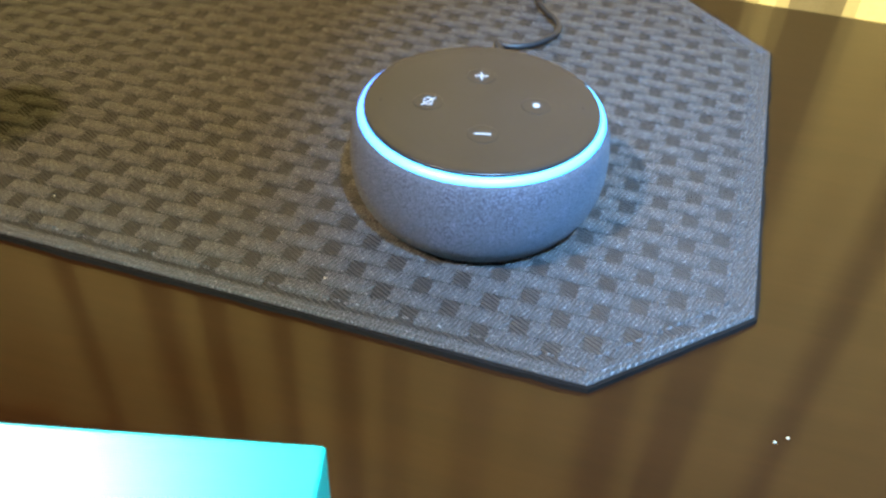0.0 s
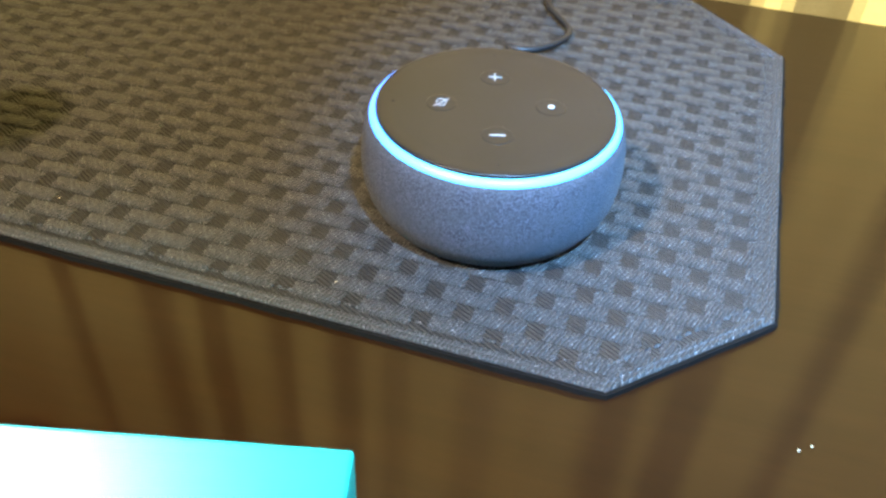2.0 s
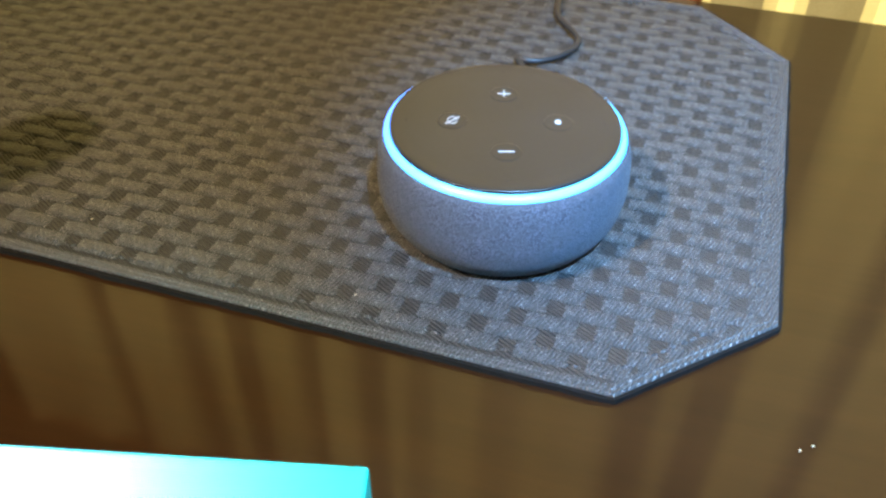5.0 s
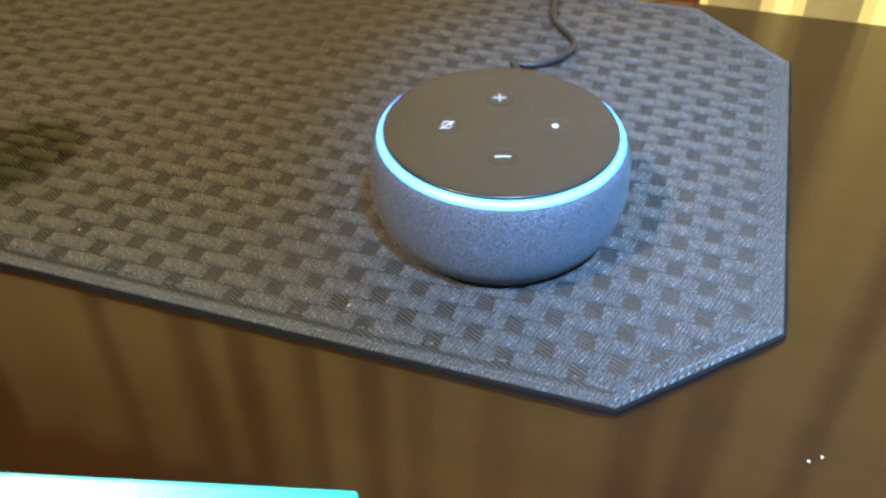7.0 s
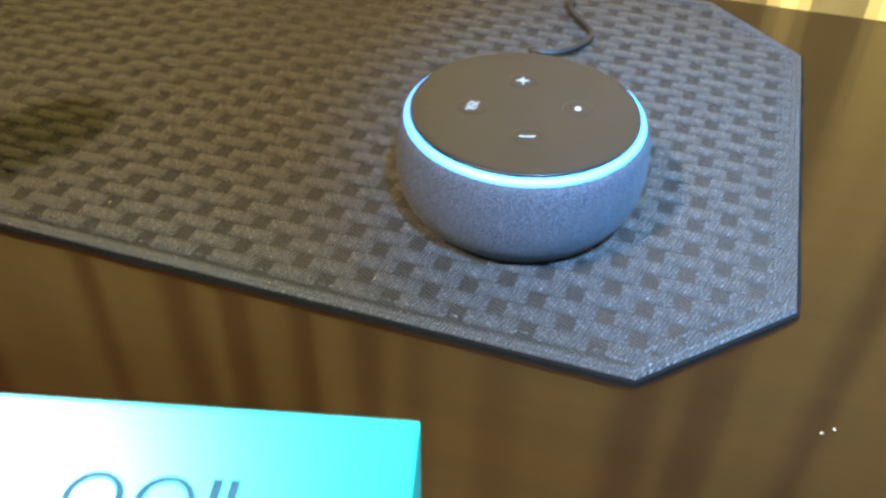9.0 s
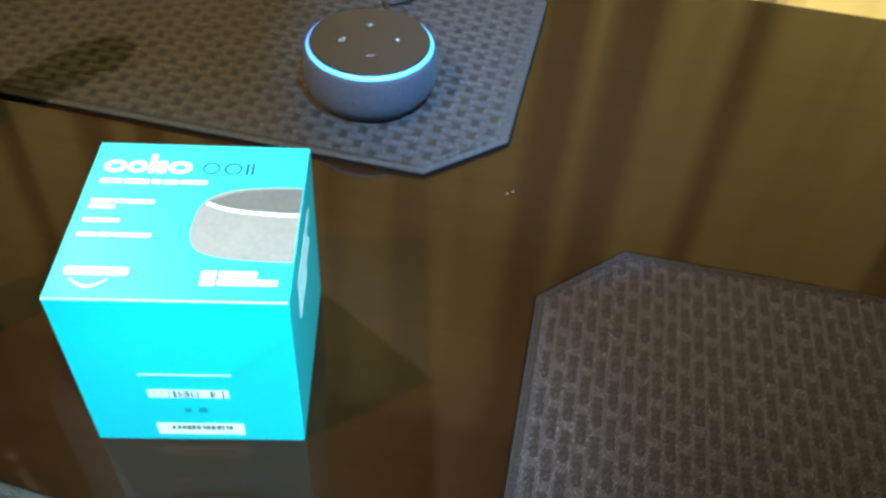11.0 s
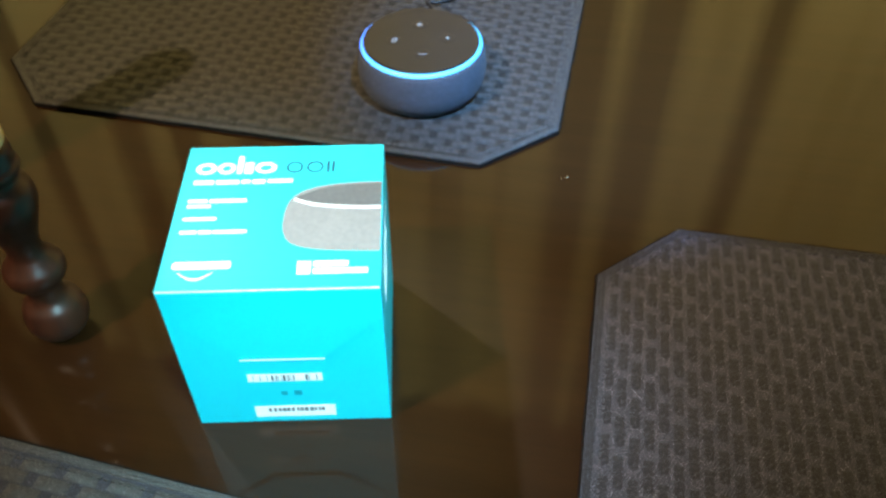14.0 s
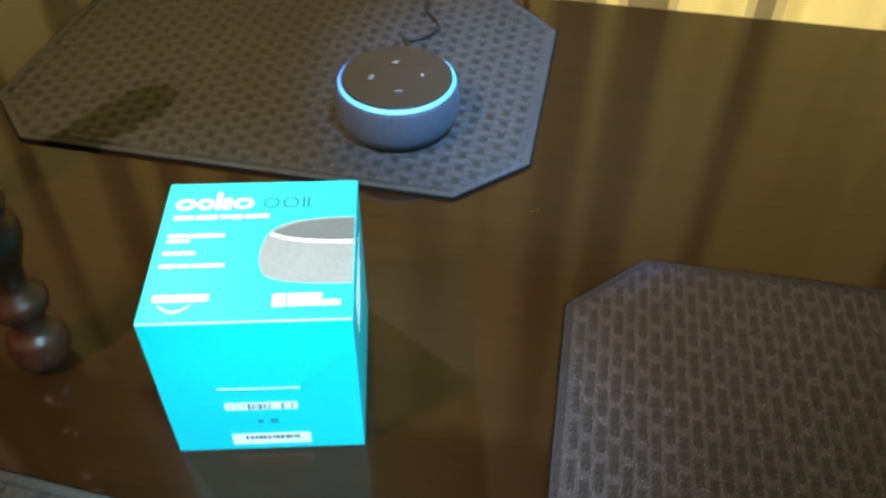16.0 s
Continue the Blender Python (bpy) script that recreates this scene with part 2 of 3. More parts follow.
def curtain():
    """Cream panels in soft folds; narrower darker ones put fold shade into the colour."""
    c = thing("curtain", TABLE @ pose(0, 0.90, -0.74), "cream curtain in soft vertical folds, fold shade painted as darker strips", "curtain")
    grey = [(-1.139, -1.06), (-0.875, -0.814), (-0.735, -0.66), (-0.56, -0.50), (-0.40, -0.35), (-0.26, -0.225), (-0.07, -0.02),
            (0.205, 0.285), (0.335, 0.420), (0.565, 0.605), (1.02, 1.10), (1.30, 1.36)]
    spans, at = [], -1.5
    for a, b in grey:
        spans += [(at, a - 0.014, M_CURTAIN), (a - 0.014, a + 0.004, M_HALFFOLD), (a + 0.004, b - 0.004, M_HALFFOLD if -0.3 < a < 0.1 else M_FOLD), (b - 0.004, b + 0.014, M_HALFFOLD)]
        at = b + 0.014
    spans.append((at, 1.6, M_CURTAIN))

    def depth(u, z):
        return 0.018 * math.sin(u * 31 + 0.8 * math.sin(u * 7.3)) + 0.008 * math.sin(u * 77 + z * 0.7)

    for a, b, cloth in spans:
        bm = bmesh.new()
        n, rows = max(3, int((b - a) / 0.012)), 8
        sheets = []
        for back in (0.0, 0.003):
            sheets.append([[bm.verts.new((a + (b - a) * i / n, depth(a + (b - a) * i / n, k) + back, 2.66 * k / rows)) for k in range(rows + 1)] for i in range(n + 1)])
        for s, g in enumerate(sheets):
            for i in range(n):
                for k in range(rows):
                    q = (g[i][k], g[i + 1][k], g[i + 1][k + 1], g[i][k + 1])
                    bm.faces.new(q if s == 0 else q[::-1])
        part("panel", bm, cloth, c, "" if cloth == M_CURTAIN else "panel with fold shade in its colour", smooth=True)
    return c


curtain()


def beam_blocker():
    """Unseen plate added to keep the curtain light's beam off the table."""
    s = thing("beam_blocker", TABLE @ pose(0.35, -2.30, 1.40), "unseen dark plate added to block the curtain light", "lamp shade")
    part("plate", box((1.4, 0.012, 0.378 * 2), (0, 0, 0.0), 0.002), M_BLACK, s)
    for x in (-0.6, 0.6):
        part("rod", box((0.012, 0.012, 0.20), (x, 0.0, 0.47), 0.002), M_BLACK, s)


beam_blocker()


# ---- the table ----
def table():
    t = thing("dining_table", TABLE @ pose(0, 0, -0.75), "dark polished wooden dining table, glossy and reflecting the room", "table")
    part("tabletop", box((1.56, 0.930, 0.028), (-0.10, -0.300, 0.736), 0.004, 3), M_TABLE, t)
    for y in (0.10, -0.695):
        part("apron", box((1.36, 0.022, 0.09), (-0.10, y, 0.676), 0.002), M_TABLE, t)
    for x in (-0.81, 0.61):
        part("apron", box((0.022, 0.80, 0.09), (x, -0.2975, 0.676), 0.002), M_TABLE, t)
    for x in (-0.81, 0.61):
        for y in (0.10, -0.695):
            prof = smooth_profile([(0.018, 0.0), (0.026, 0.02), (0.022, 0.10), (0.030, 0.30), (0.024, 0.42), (0.034, 0.52), (0.034, 0.72)])
            bm = lathe([(0, 0)] + prof + [(0, 0.72)], 24)
            bmesh.ops.translate(bm, vec=(x, y, 0), verts=bm.verts)
            part("leg", bm, M_TABLE, t, smooth=True)


table()


# ---- chair across the table ----
def chair():
    c = thing("dining_chair", TABLE @ pose(-0.036, 0.37, -0.75), "reddish brown wooden dining chair with a slatted back", "chair")
    for x in (-0.21, 0.205):
        part("stile", box((0.036, 0.034, 0.99), (x, 0, 0.495), 0.006), M_CHAIR, c)
    for x in (-0.131, -0.043, 0.041, 0.129):
        part("slat", box((0.031, 0.014, 0.46), (x, 0, 0.70), 0.004), M_CHAIR, c)
    part("top_rail", box((0.379, 0.030, 0.075), (-0.0025, 0, 0.955), 0.010), M_CHAIR, c)
    part("lower_rail", box((0.379, 0.024, 0.05), (-0.0025, 0, 0.46), 0.006), M_CHAIR, c)
    part("seat", box((0.44, 0.40, 0.03), (0, -0.218, 0.445), 0.010), M_CHAIR, c)
    for x in (-0.19, 0.19):
        part("front_leg", box((0.036, 0.036, 0.43), (x, -0.38, 0.215), 0.005), M_CHAIR, c)


chair()


# ---- place mats ----
HALF_U, HALF_V, CUT = 0.2262, 0.1520, 0.051


def octagon(inset=0.0):
    a, b, k = HALF_U - inset, HALF_V - inset, CUT - inset * 0.586
    return [(-a + k, -b), (a - k, -b), (a, -b + k), (a, b - k), (a - k, b), (-a + k, b), (-a, b - k), (-a, -b + k)]


def worn(outline, step=0.009, wander=0.0004):
    """The same outline with a slightly uneven edge."""
    out = []
    for (x0, y0), (x1, y1) in zip(outline, outline[1:] + outline[:1]):
        n = max(1, int(math.hypot(x1 - x0, y1 - y0) / step))
        for k in range(n):
            x, y = x0 + (x1 - x0) * k / n, y0 + (y1 - y0) * k / n
            out.append((x + random.uniform(-wander, wander), y + random.uniform(-wander, wander)))
    return out


def row_reach(v, inset):
    """Half the mat's length along u, inside the hem, at v."""
    a, b, k = HALF_U - inset, HALF_V - inset, CUT - inset * 0.586
    over = abs(v) - (b - k)
    return a - max(0.0, over)


PITCH_U, PITCH_V = 0.0252, 0.0078


def float_bm(length, width=0.0072, rise=0.0005):
    """One woven strip: a low dome that dips under at both ends."""
    bm = bmesh.new()
    cols = []
    for f, h in ((-0.5, 0.0), (-0.44, 0.75), (-0.2, 1.0), (0.2, 1.0), (0.44, 0.75), (0.5, 0.0)):
        cols.append([bm.verts.new((f * length, w * width, z * rise)) for w, z in ((-0.5, 0.3 * h), (-0.36, 0.85 * h), (0.0, h), (0.36, 0.85 * h), (0.5, 0.3 * h))])
    for a, b in zip(cols, cols[1:]):
        for i in range(4):
            bm.faces.new((a[i], b[i], b[i + 1], a[i + 1]))
    return bm


def placemat(m, label, near, yarn, ground, width=0.0072, shift=0.0):
    """near: the stretch of the mat, as a point on it, whose strips are single parts."""
    mat = thing("placemat", m, label, "placemat", "place mats on the table")
    part("backing", prism(worn(octagon()), 0.0, 0.0024, 0.0006), M_MATEDGE, mat, "dark brown backing")
    part("ground", prism(octagon(0.0012), 0.0024, 0.0028, 0.0002), ground, mat, "sunken weave")
    # stitched hem all round
    outer, inner = octagon(0.0014), octagon(0.0062)
    bm = bmesh.new()
    ring = []
    for o, i in zip(outer, inner):
        o, i = Vector((*o, 0)), Vector((*i, 0))
        ring.append([bm.verts.new(p) for p in (o + Vector((0, 0, 0.0028)), o.lerp(i, 0.12) + Vector((0, 0, 0.0034)), o.lerp(i, 0.45) + Vector((0, 0, 0.0034)),
                                               o.lerp(i, 0.52) + Vector((0, 0, 0.0030)), o.lerp(i, 0.60) + Vector((0, 0, 0.0034)), o.lerp(i, 0.92) + Vector((0, 0, 0.0033)), i + Vector((0, 0, 0.0028)))])
    for a, b in zip(ring, ring[1:] + ring[:1]):
        for k in range(6):
            bm.faces.new((a[k], b[k], b[k + 1], a[k + 1]))
    part("hem", bm, yarn, mat, "stitched hem")
    # a line of stitches inside the hem
    bm = bmesh.new()
    line = octagon(0.0098)
    for (x0, y0), (x1, y1) in zip(line, line[1:] + line[:1]):
        run = math.hypot(x1 - x0, y1 - y0)
        dx, dy = (x1 - x0) / run, (y1 - y0) / run
        n = int(run / 0.0042)
        for k in range(n):
            cx, cy = x0 + dx * run * (k + 0.5) / n, y0 + dy * run * (k + 0.5) / n
            base = [bm.verts.new((cx + a * dx - b * dy, cy + a * dy + b * dx, 0.0030)) for a, b in ((-0.0015, -0.0005), (0.0015, -0.0005), (0.0015, 0.0005), (-0.0015, 0.0005))]
            ridge = [bm.verts.new((cx + a * dx, cy + a * dy, 0.0039)) for a in (-0.0009, 0.0009)]
            for q in ((base[0], base[1], ridge[1], ridge[0]), (base[2], base[3], ridge[0], ridge[1]), (base[1], base[2], ridge[1]), (base[3], base[0], ridge[0])):
                bm.faces.new(q)
    tagged(part("stitching", bm, ground if width < 0.006 else yarn, mat, "line of pale stitches"), kind="stuff")
    full, clipped = [], []
    length = PITCH_U - 0.0064
    for j in range(-22, 23):
        v = j * PITCH_V
        if abs(v) > HALF_V - 0.0095:
            continue
        reach = row_reach(v, 0.0058)
        for i in range(-12, 13):
            u = shift + i * PITCH_U + (PITCH_U / 2 if j % 2 else 0.0)
            a, b = max(u - length / 2, -reach), min(u + length / 2, reach)
            if b - a > length - 1e-6:
                full.append((u, v))
            elif b - a > 0.003:
                clipped.append(((a + b) / 2, v, b - a))
    full.sort(key=lambda p: (p[0] - near[0]) ** 2 + (p[1] - near[1]) ** 2)
    one = float_bm(length, width)
    me = bpy.data.meshes.new("woven_strip")
    one.to_mesh(me)
    me.materials.append(yarn)
    me.polygons.foreach_set("use_smooth", [True] * len(me.polygons))
    for u, v in full[:300]:
        ob = new("woven_strip", me)
        ob.parent = mat
        ob.matrix_basis = pose(u, v, 0.00285 + random.uniform(-0.00008, 0.00008), 0, 0, random.uniform(-1.2, 1.2))
    rest = bmesh.new()
    for u, v, size in [(u, v, length) for u, v in full[300:]] + clipped:
        piece = float_bm(size, width)
        bmesh.ops.translate(piece, vec=(u, v, 0.00285), verts=piece.verts)
        tmp = bpy.data.meshes.new("tmp")
        piece.to_mesh(tmp)
        piece.free()
        rest.from_mesh(tmp)
        bpy.data.meshes.remove(tmp)
    tagged(part("weave", rest, yarn, mat, "joined woven strips", smooth=True), kind="stuff")
    return mat


# ---- smart speaker ----
def speaker():
    s = thing("smart_speaker", pose(0, 0, 0.0034), "round grey fabric speaker with a lit blue ring, on a placemat", "speaker")
    side = smooth_profile([(0.0405, 0.0006), (0.0440, 0.0040), (0.0478, 0.0110), (0.0494, 0.0200), (0.0492, 0.0280), (0.0486, 0.0332), (0.0476, 0.0372), (0.0461, 0.0395)], 8)
    part("fabric_body", lathe([(0, 0.0006)] + side + [(0.0430, 0.0388), (0, 0.0388)], 128), M_FABRIC, s, "heathered grey knit fabric side", smooth=True)
    part("rubber_base", lathe([(0, 0), (0.039, 0), (0.0395, 0.0006), (0, 0.0006)], 64), M_CABLE, s)
    part("light_ring", lathe([(0.0439, 0.0419), (0.0447, 0.0417), (0.0454, 0.0413), (0.0459, 0.0406), (0.0462, 0.0399), (0.0459, 0.0394), (0.0441, 0.0389), (0.0439, 0.0392)], 128, True), M_RING, s, "glowing cyan and violet light ring", smooth=True)
    part("top_plate", lathe([(0, 0.0388), (0.0438, 0.0388), (0.0438, 0.0427), (0.0436, 0.0430), (0.0428, 0.0431), (0.0400, 0.0430), (0.0370, 0.0430), (0, 0.0430)], 128), M_BLACK, s, "matt black plastic top", smooth=True)
    r = 0.0200
    for name, x, y in (("volume_up_button", 0, r), ("volume_down_button", 0, -r), ("microphone_button", -r, 0), ("action_button", r, 0)):
        bm = lathe([(0, 0.0430), (0.0057, 0.0430), (0.0056, 0.04306), (0.0053, 0.04310), (0.0046, 0.04306), (0, 0.04306)], 40)
        bmesh.ops.translate(bm, vec=(x, y, 0), verts=bm.verts)
        b = part(name, bm, M_BLACK, s, smooth=True)
        z = 0.0432
        if name == "volume_up_button":
            part("sign", box((0.0052, 0.00045, 0.0002), (x, y, z)), M_SIGN, b, "white plus sign")
            part("sign", box((0.00045, 0.0052, 0.0003), (x, y, z)), M_SIGN, b, "white plus sign")
        elif name == "volume_down_button":
            part("sign", box((0.0058, 0.00055, 0.0002), (x, y, z)), M_SIGN, b, "white minus sign")
        elif name == "action_button":
            bm = lathe([(0, z), (0.0012, z), (0.0012, z + 0.0002), (0, z + 0.0002)], 20)
            bmesh.ops.translate(bm, vec=(x, y, 0), verts=bm.verts)
            part("sign", bm, M_SIGN, b, "white round dot")
        else:
            bm = lathe([(0.0018, z), (0.0022, z), (0.0022, z + 0.0002), (0.0018, z + 0.0002)], 28, True)
            bmesh.ops.scale(bm, vec=(0.85, 1.15, 1), verts=bm.verts)
            bmesh.ops.translate(bm, vec=(x, y, 0), verts=bm.verts)
            part("sign", bm, M_SIGN, b, "white crossed ring")
            bm = box((0.0072, 0.00042, 0.0003), (0, 0, 0))
            bmesh.ops.rotate(bm, cent=(0, 0, 0), matrix=Matrix.Rotation(radians(45), 3, "Z"), verts=bm.verts)
            bmesh.ops.translate(bm, vec=(x, y, z), verts=bm.verts)
            part("sign", bm, M_SIGN, b, "white slash")
    for x, y in ((0, 0.0375), (0.0375, 0), (-0.0375, 0), (0, -0.0375)):
        bm = lathe([(0, 0.0430), (0.0004, 0.0430), (0.0004, 0.0432), (0, 0.0432)], 10)
        bmesh.ops.translate(bm, vec=(x, y, 0), verts=bm.verts)
        part("microphone_hole", bm, M_CABLE, s)
    part("socket", box((0.012, 0.006, 0.010), (0.010, 0.0465, 0.013), 0.0015), M_BLACK, s)


speaker()


def power_cable():
    c = thing("power_cable", pose(0, 0, 0), "thin black power cable trailing over the placemat", "cable")
    part("plug", box((0.0085, 0.022, 0.0085), (0.0105, 0.063, 0.0165), 0.002), M_CABLE, c)
    run = [(0.012, 0.072, 0.0165), (0.014, 0.085, 0.013), (0.016, 0.098, 0.008), (0.015, 0.112, 0.0062), (0.011, 0.121, 0.0062), (0.012, 0.124, 0.0066), (0.016, 0.120, 0.0064),
           (0.025, 0.121, 0.006), (0.036, 0.128, 0.006), (0.044, 0.138, 0.006), (0.045, 0.148, 0.006), (0.040, 0.160, 0.006), (0.035, 0.172, 0.006), (0.037, 0.186, 0.006),
           (0.038, 0.200, 0.006), (0.034, 0.218, 0.006), (0.022, 0.228, 0.006), (0.008, 0.236, 0.0062), (-0.006, 0.246, 0.0062), (-0.018, 0.260, 0.004), (-0.024, 0.274, -0.03), (-0.026, 0.280, -0.20), (-0.030, 0.290, -0.60)]
    part("cord", tube(run, 0.0017), M_CABLE, c, smooth=True)


power_cable()


# ---- packaging box ----
BOX_W, BOX_D, BOX_H = 0.1035, 0.1025, 0.1092


def carton():
    """Card box: x across, y to the back, z up; printed shapes lie on its faces."""
    b = thing("packaging_box", pose(-0.1368, -0.2968, 0.0, 0, 0, -2.2), "bright cyan card packaging box with white print", "box")
    part("card_body", box((BOX_W, BOX_D, BOX_H), (BOX_W / 2, BOX_D / 2, BOX_H / 2), 0.0006), M_CARD, b)

    def top(s, t, w, h, mat, name, label, rounded=0.0, thick=0.00016, lift=0.0):
        bm = box((w * BOX_W, h * BOX_D, thick))
        if rounded:
            bmesh.ops.bevel(bm, geom=[e for e in bm.edges if abs(e.verts[0].co.z - e.verts[1].co.z) > 1e-7], offset=rounded, segments=5, profile=0.5, affect="EDGES")
        bmesh.ops.translate(bm, vec=((s + w / 2) * BOX_W, (1 - t - h / 2) * BOX_D, BOX_H + lift + thick / 2), verts=bm.verts)
        return part(name, bm, mat, b, label)

    def ring(s, t, w, h, line, mat, label):
        """A flat oval ring, as plain shape of a round character."""
        bm = lathe([(1 - line, 0), (1, 0), (1, 0.00016), (1 - line, 0.00016)], 32, True)
        bmesh.ops.scale(bm, vec=(w * BOX_W / 2, h * BOX_D / 2, 1), verts=bm.verts)
        bmesh.ops.translate(bm, vec=((s + w / 2) * BOX_W, (1 - t - h / 2) * BOX_D, BOX_H), verts=bm.verts)
        return part("title_shape", bm, mat, b, label)

    # title: plain rings and bars, four white and bold, three dark and thin
    white, dark = "bold white title shape", "thin slate title shape"
    ring(0.055, 0.130, 0.105, 0.085, 0.48, M_WHITE, white)
    ring(0.165, 0.130, 0.090, 0.085, 0.48, M_WHITE, white)
    top(0.262, 0.080, 0.028, 0.135, M_WHITE, "title_shape", white, 0.0006)
    top(0.300, 0.130, 0.044, 0.085, M_WHITE, "title_shape", white, 0.0006)
    ring(0.352, 0.130, 0.110, 0.085, 0.46, M_WHITE, white)
    ring(0.510, 0.130, 0.085, 0.085, 0.24, M_SLATE, dark)
    ring(0.612, 0.130, 0.085, 0.085, 0.24, M_SLATE, dark)
    top(0.715, 0.130, 0.013, 0.085, M_SLATE, "title_shape", dark)
    top(0.740, 0.130, 0.013, 0.085, M_SLATE, "title_shape", dark)
    # small lines
    for s, t, w, h in ((0.06, 0.262, 0.10, 0.030), (0.17, 0.262, 0.115, 0.030), (0.295, 0.262, 0.045, 0.026), (0.35, 0.262, 0.065, 0.030), (0.425, 0.262, 0.125, 0.026),
                       (0.055, 0.402, 0.095, 0.022), (0.158, 0.402, 0.180, 0.024), (0.055, 0.440, 0.115, 0.022), (0.050, 0.528, 0.16, 0.022),
                       (0.050, 0.618, 0.08, 0.022), (0.138, 0.618, 0.06, 0.022), (0.205, 0.618, 0.160, 0.022)):
        top(s, t, w, h, M_WHITE, "print_line", "small white print", 0.0006)
    # maker's mark: a plain bar over a curved stroke
    top(0.055, 0.822, 0.265, 0.045, M_WHITE, "maker_mark", "plain white bar", 0.0016)
    bm = bmesh.new()
    arc = [(0.085 + 0.16 * k / 12, 0.885 + 0.040 * math.sin(math.pi * k / 12), 0.006 + 0.008 * math.sin(math.pi * k / 12)) for k in range(13)]
    up = [bm.verts.new((s * BOX_W, (1 - t) * BOX_D, BOX_H + 0.00016)) for s, t, h in arc]
    dn = [bm.verts.new((s * BOX_W, (1 - t - h) * BOX_D, BOX_H + 0.00016)) for s, t, h in arc]
    for k in range(12):
        bm.faces.new((dn[k], dn[k + 1], up[k + 1], up[k]))
    part("maker_mark", bm, M_WHITE, b, "white curved stroke")
    top(0.620, 0.832, 0.062, 0.082, M_WHITE, "badge", "white square badge", 0.0006)
    top(0.692, 0.832, 0.160, 0.034, M_WHITE, "print_line", "small white print", 0.0006)
    top(0.692, 0.878, 0.250, 0.034, M_WHITE, "print_line", "small white print", 0.0006)

    # printed picture of a round speaker that runs over the right edge
    def shape(points, mat, lift, label):
        bm = bmesh.new()
        low = [bm.verts.new((s * BOX_W, (1 - t) * BOX_D, BOX_H + 0.00002)) for s, t in points]
        up = [bm.verts.new((s * BOX_W, (1 - t) * BOX_D, BOX_H + lift)) for s, t in points]
        bm.faces.new(up)
        for i in range(len(points)):
            j = (i + 1) % len(points)
            bm.faces.new((low[i], low[j], up[j], up[i]))
        bmesh.ops.recalc_face_normals(bm, faces=bm.faces)
        return part("picture", bm, mat, b, label)

    def curve(pts, n=8):
        out = []
        for i in range(len(pts) - 1):
            p = [Vector(pts[max(0, min(len(pts) - 1, i + k))]) for k in (-1, 0, 1, 2)]
            for k in range(n):
                t = k / n
                out.append(tuple(0.5 * (2 * p[1] + (p[2] - p[0]) * t + (2 * p[0] - 5 * p[1] + 4 * p[2] - p[3]) * t * t + (3 * p[1] - p[0] - 3 * p[2] + p[3]) * t ** 3)))
        return out + [tuple(pts[-1])]

    body = curve([(0.994, 0.295), (0.85, 0.298), (0.70, 0.318), (0.60, 0.362), (0.545, 0.435), (0.528, 0.550), (0.535, 0.640), (0.575, 0.715), (0.68, 0.755), (0.85, 0.772), (0.994, 0.776)])
    shape(body, M_GREYP, 0.00010, "printed grey speaker picture")
    lid = curve([(0.994, 0.308), (0.85, 0.311), (0.72, 0.330), (0.625, 0.372), (0.585, 0.405), (0.66, 0.435), (0.78, 0.456), (0.90, 0.464), (0.994, 0.466)])
    shape(lid, M_GREYD, 0.00016, "printed dark grey lid")
    rim = curve([(0.570, 0.405), (0.66, 0.442), (0.78, 0.463), (0.90, 0.472), (0.994, 0.474)])
    shape(rim + [(s, t + 0.018) for s, t in rim[::-1]], M_WHITE, 0.00020, "printed white rim")

    # front face: creased flap, slot line and two labels
    def front(s, t, w, h, mat, name, label, lift=0.0, parent=None):
        bm = box((w * BOX_W, 0.00016, h * BOX_H), ((s + w / 2) * BOX_W, -lift - 0.00008, (1 - t - h / 2) * BOX_H))
        return part(name, bm, mat, parent or b, label)

    bm = bmesh.new()
    flap = [(0.004, 0.006), (0.996, 0.006), (0.992, 0.20), (0.70, 0.462), (0.30, 0.462), (0.008, 0.20)]
    bulge = [0.0004, 0.0004, 0.0006, 0.0016, 0.0016, 0.0006]
    sides = [[bm.verts.new((s * BOX_W, -yy * k, (1 - t) * BOX_H)) for (s, t), yy in zip(flap, bulge)] for k in (0, 1)]
    bm.faces.new(sides[1])
    for i in range(6):
        j = (i + 1) % 6
        bm.faces.new((sides[0][i], sides[0][j], sides[1][j], sides[1][i]))
    bmesh.ops.recalc_face_normals(bm, faces=bm.faces)
    part("flap", bm, M_CARD, b, "tucked card flap")
    front(0.295, 0.462, 0.41, 0.011, M_WHITE, "slot_edge", "white cut edge of the slot", 0.0014)
    label = front(0.305, 0.598, 0.37, 0.058, M_WHITE, "barcode_label", "white barcode label")
    rnd = random.Random(4)
    at = 0.33
    while at < 0.655:
        w = rnd.choice((0.004, 0.007, 0.012))
        if 0.40 < at < 0.54 or rnd.random() < 0.4:
            front(at, 0.604, w, 0.046, M_INK, "bar", "", 0.00018, label)
        at += w + rnd.choice((0.006, 0.01, 0.018))
    front(0.455, 0.740, 0.030, 0.030, M_TEALP, "icon", "dark teal icon")
    front(0.520, 0.735, 0.040, 0.036, M_TEALP, "icon", "dark teal icon")
    label = front(0.30, 0.862, 0.415, 0.090, M_WHITE, "address_label", "white printed label")
    at = 0.37
    while at < 0.665:
        w = rnd.uniform(0.008, 0.022)
        front(at, 0.878, w, 0.030, M_INK if rnd.random() < 0.5 else M_GREYD, "bar", "", 0.00018, label)
        at += w + rnd.uniform(0.004, 0.012)
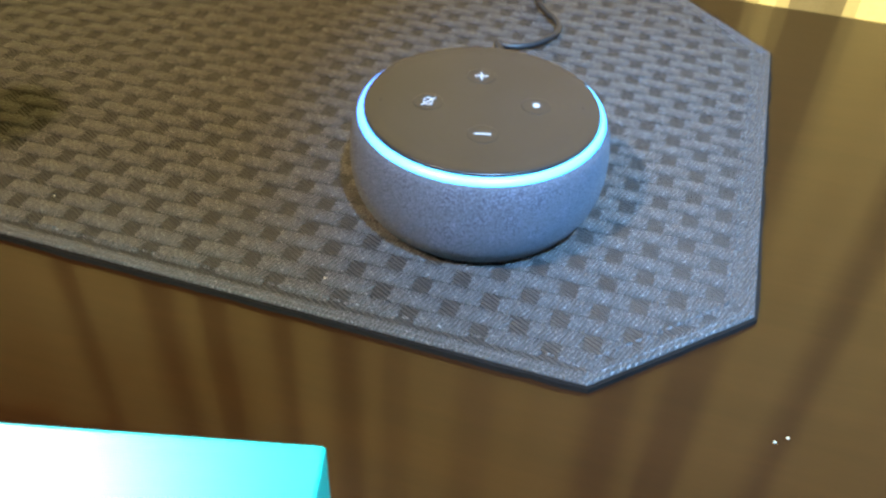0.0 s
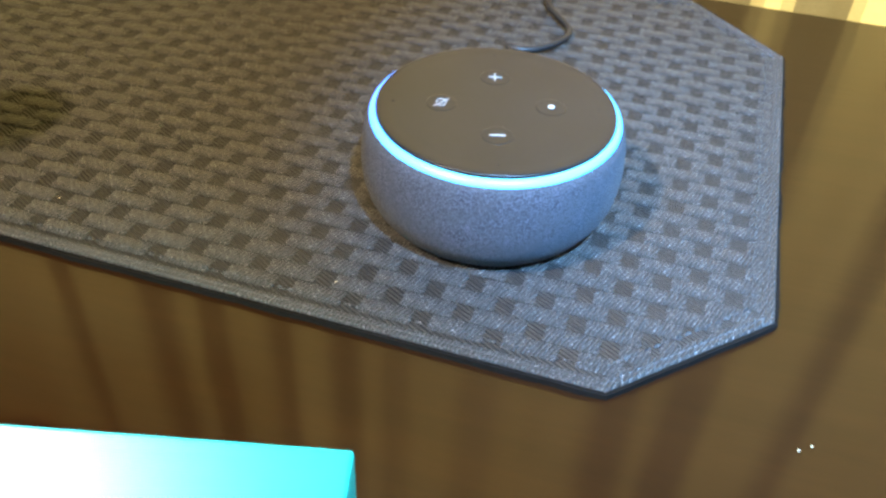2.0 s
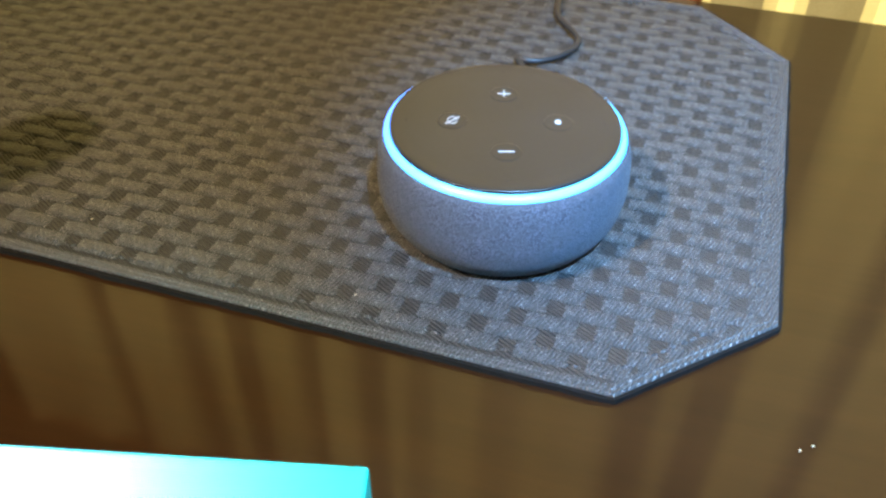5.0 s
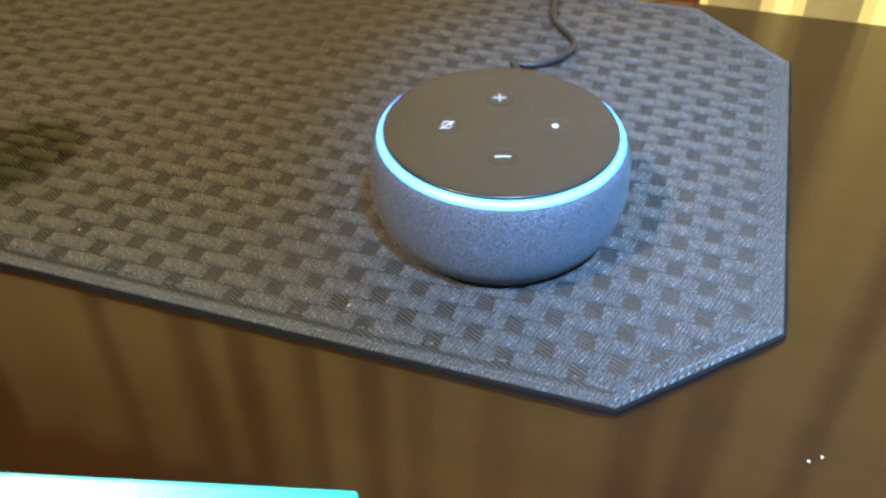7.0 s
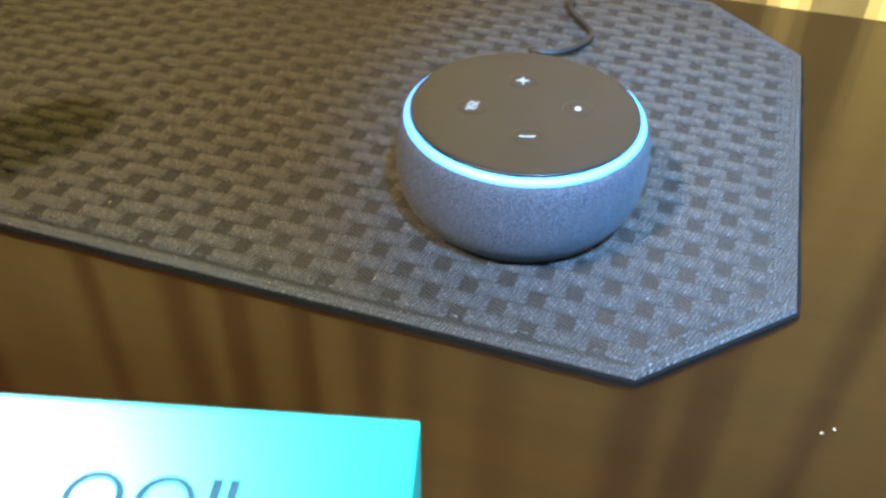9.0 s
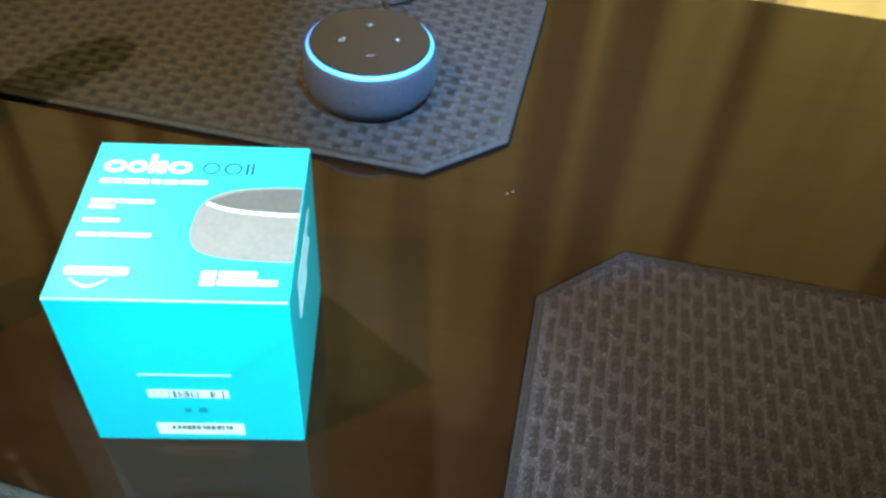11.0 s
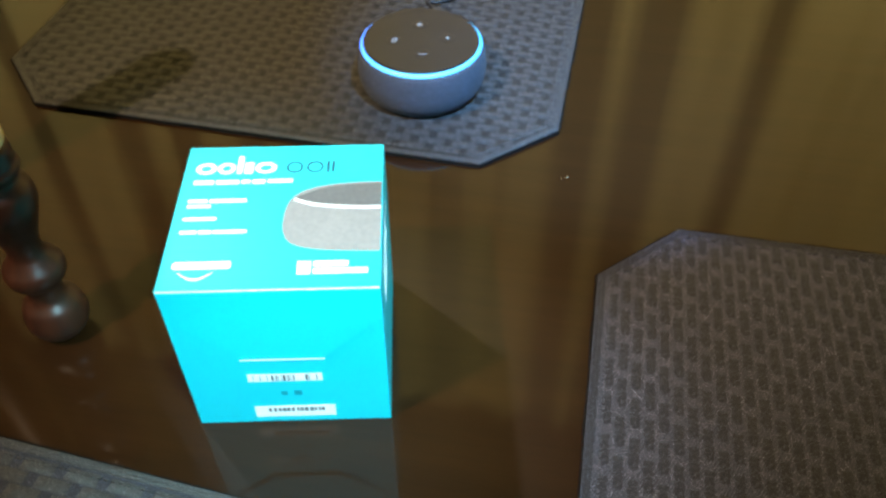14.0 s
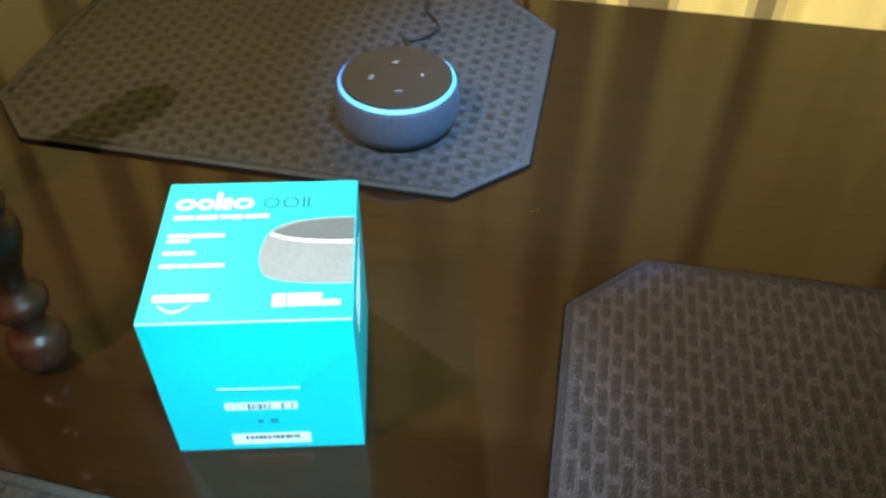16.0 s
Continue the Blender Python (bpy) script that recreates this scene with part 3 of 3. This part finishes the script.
    # rubbed card along the upper front edge and the corner
    part("worn_edge", box((BOX_W - 0.001, 0.0008, 0.0008), (BOX_W / 2, -0.0001, BOX_H - 0.0002), 0.0002), M_EDGE, b, "pale rubbed card edge")
    # print on the right side
    for t, h, d0, d1 in ((0.18, 0.03, 0.25, 0.75), (0.25, 0.02, 0.25, 0.65), (0.31, 0.02, 0.25, 0.70), (0.37, 0.02, 0.25, 0.55)):
        part("print_line", box((0.00016, (d1 - d0) * BOX_D, h * BOX_H), (BOX_W + 0.00008, (d0 + d1) / 2 * BOX_D, (1 - t) * BOX_H)), M_WHITE, b, "small white print")


carton()


# ---- candlesticks ----
def candlestick(m, tall, label):
    c = thing("candlestick", m, label, "candlestick", "pair of candlesticks")
    prof = [(1.04 * a, 1.04 * (b if b < 0.06 else 0.06 + 0.80 * (b - 0.06))) for a, b in ((0.006, 0.0), (0.0135, 0.004), (0.0172, 0.013), (0.0155, 0.024), (0.0108, 0.030), (0.0095, 0.035), (0.0105, 0.041), (0.0152, 0.047), (0.0158, 0.054), (0.0118, 0.060),
            (0.0090, 0.067), (0.0102, 0.080), (0.0140, 0.094), (0.0172, 0.108), (0.0168, 0.119), (0.0135, 0.127), (0.0140, 0.131), (0.0162, 0.136), (0.0150, 0.141), (0.0150, 0.149), (0.0140, 0.153))]
    top = prof[-1][1]
    part("turned_stem", lathe([(0, 0)] + smooth_profile(prof, 5) + [(0, top)], 48), M_TURNED, c, smooth=True)
    wax = [(0.0138, 0.0), (0.0150, 0.002), (0.0150, 0.007), (0.0140, 0.009), (0.0149, 0.012), (0.0144, 0.017)]
    wax += [(0.0165, 0.03), (0.0190, 0.06), (0.0190, 0.168), (0.015, 0.178)] if tall else [(0.0136, 0.024), (0.0110, 0.031), (0.0050, 0.035)]
    wax = [(a, b + top) for a, b in wax]
    part("candle", lathe([(0, top)] + smooth_profile(wax, 4) + [(0, wax[-1][1])], 48), M_CANDLE, c, "ribbed cream candle", smooth=True)
    return c


candlestick(pose(-0.2268, -0.2235, 0.0), False, "dark turned wooden candlestick with a short domed cream candle")
candlestick(pose(-0.354, -0.118, 0.0, 0, 0, 40), True, "dark turned wooden candlestick holding a tall cream candle")


# ---- crumbs on the table ----
rnd = random.Random(8)
for x, y, z in ((0.092, -0.113, 0.0), (0.0965, -0.1115, 0.0), (-0.054, -0.052, 0.0034), (-0.183, -0.032, 0.0), (-0.031, -0.362, 0.0), (-0.026, -0.361, 0.0), (-0.165, -0.012, 0.0034)):
    bm = bmesh.new()
    bmesh.ops.create_icosphere(bm, subdivisions=1, radius=0.00055)
    for v in bm.verts:
        v.co *= rnd.uniform(0.6, 1.2)
        v.co.z = max(v.co.z * 0.6, -0.0004)
    ob = part("crumb", bm, M_CRUMB)
    ob.matrix_world = pose(x, y, z + 0.0004, 0, 0, rnd.uniform(0, 180))
    tagged(ob, "tiny pale crumb lying on the table", "crumb", "crumbs on the table")


# ---- place mats, last for their many strips ----
placemat(TABLE @ pose(0.0048, 0.001, 0, 0, 0, -1.2), "grey woven octagonal placemat under the speaker", (0.13, -0.09), M_FLOAT, M_SUNK, shift=-0.0033)
placemat(TABLE @ pose(0.419, -0.4175, 0, 0, 0, 90.5), "grey woven octagonal placemat turned across the table's end, yarn sheen in its colour", (0.10, 0.10), M_FLOAT_B, M_SUNK_B, 0.0053)
placemat(TABLE @ pose(0.03, -0.578, 0, 0, 0, -4.0), "grey woven octagonal placemat on the near side of the table", (-0.02, 0.12), M_FLOAT, M_FLOAT_B)
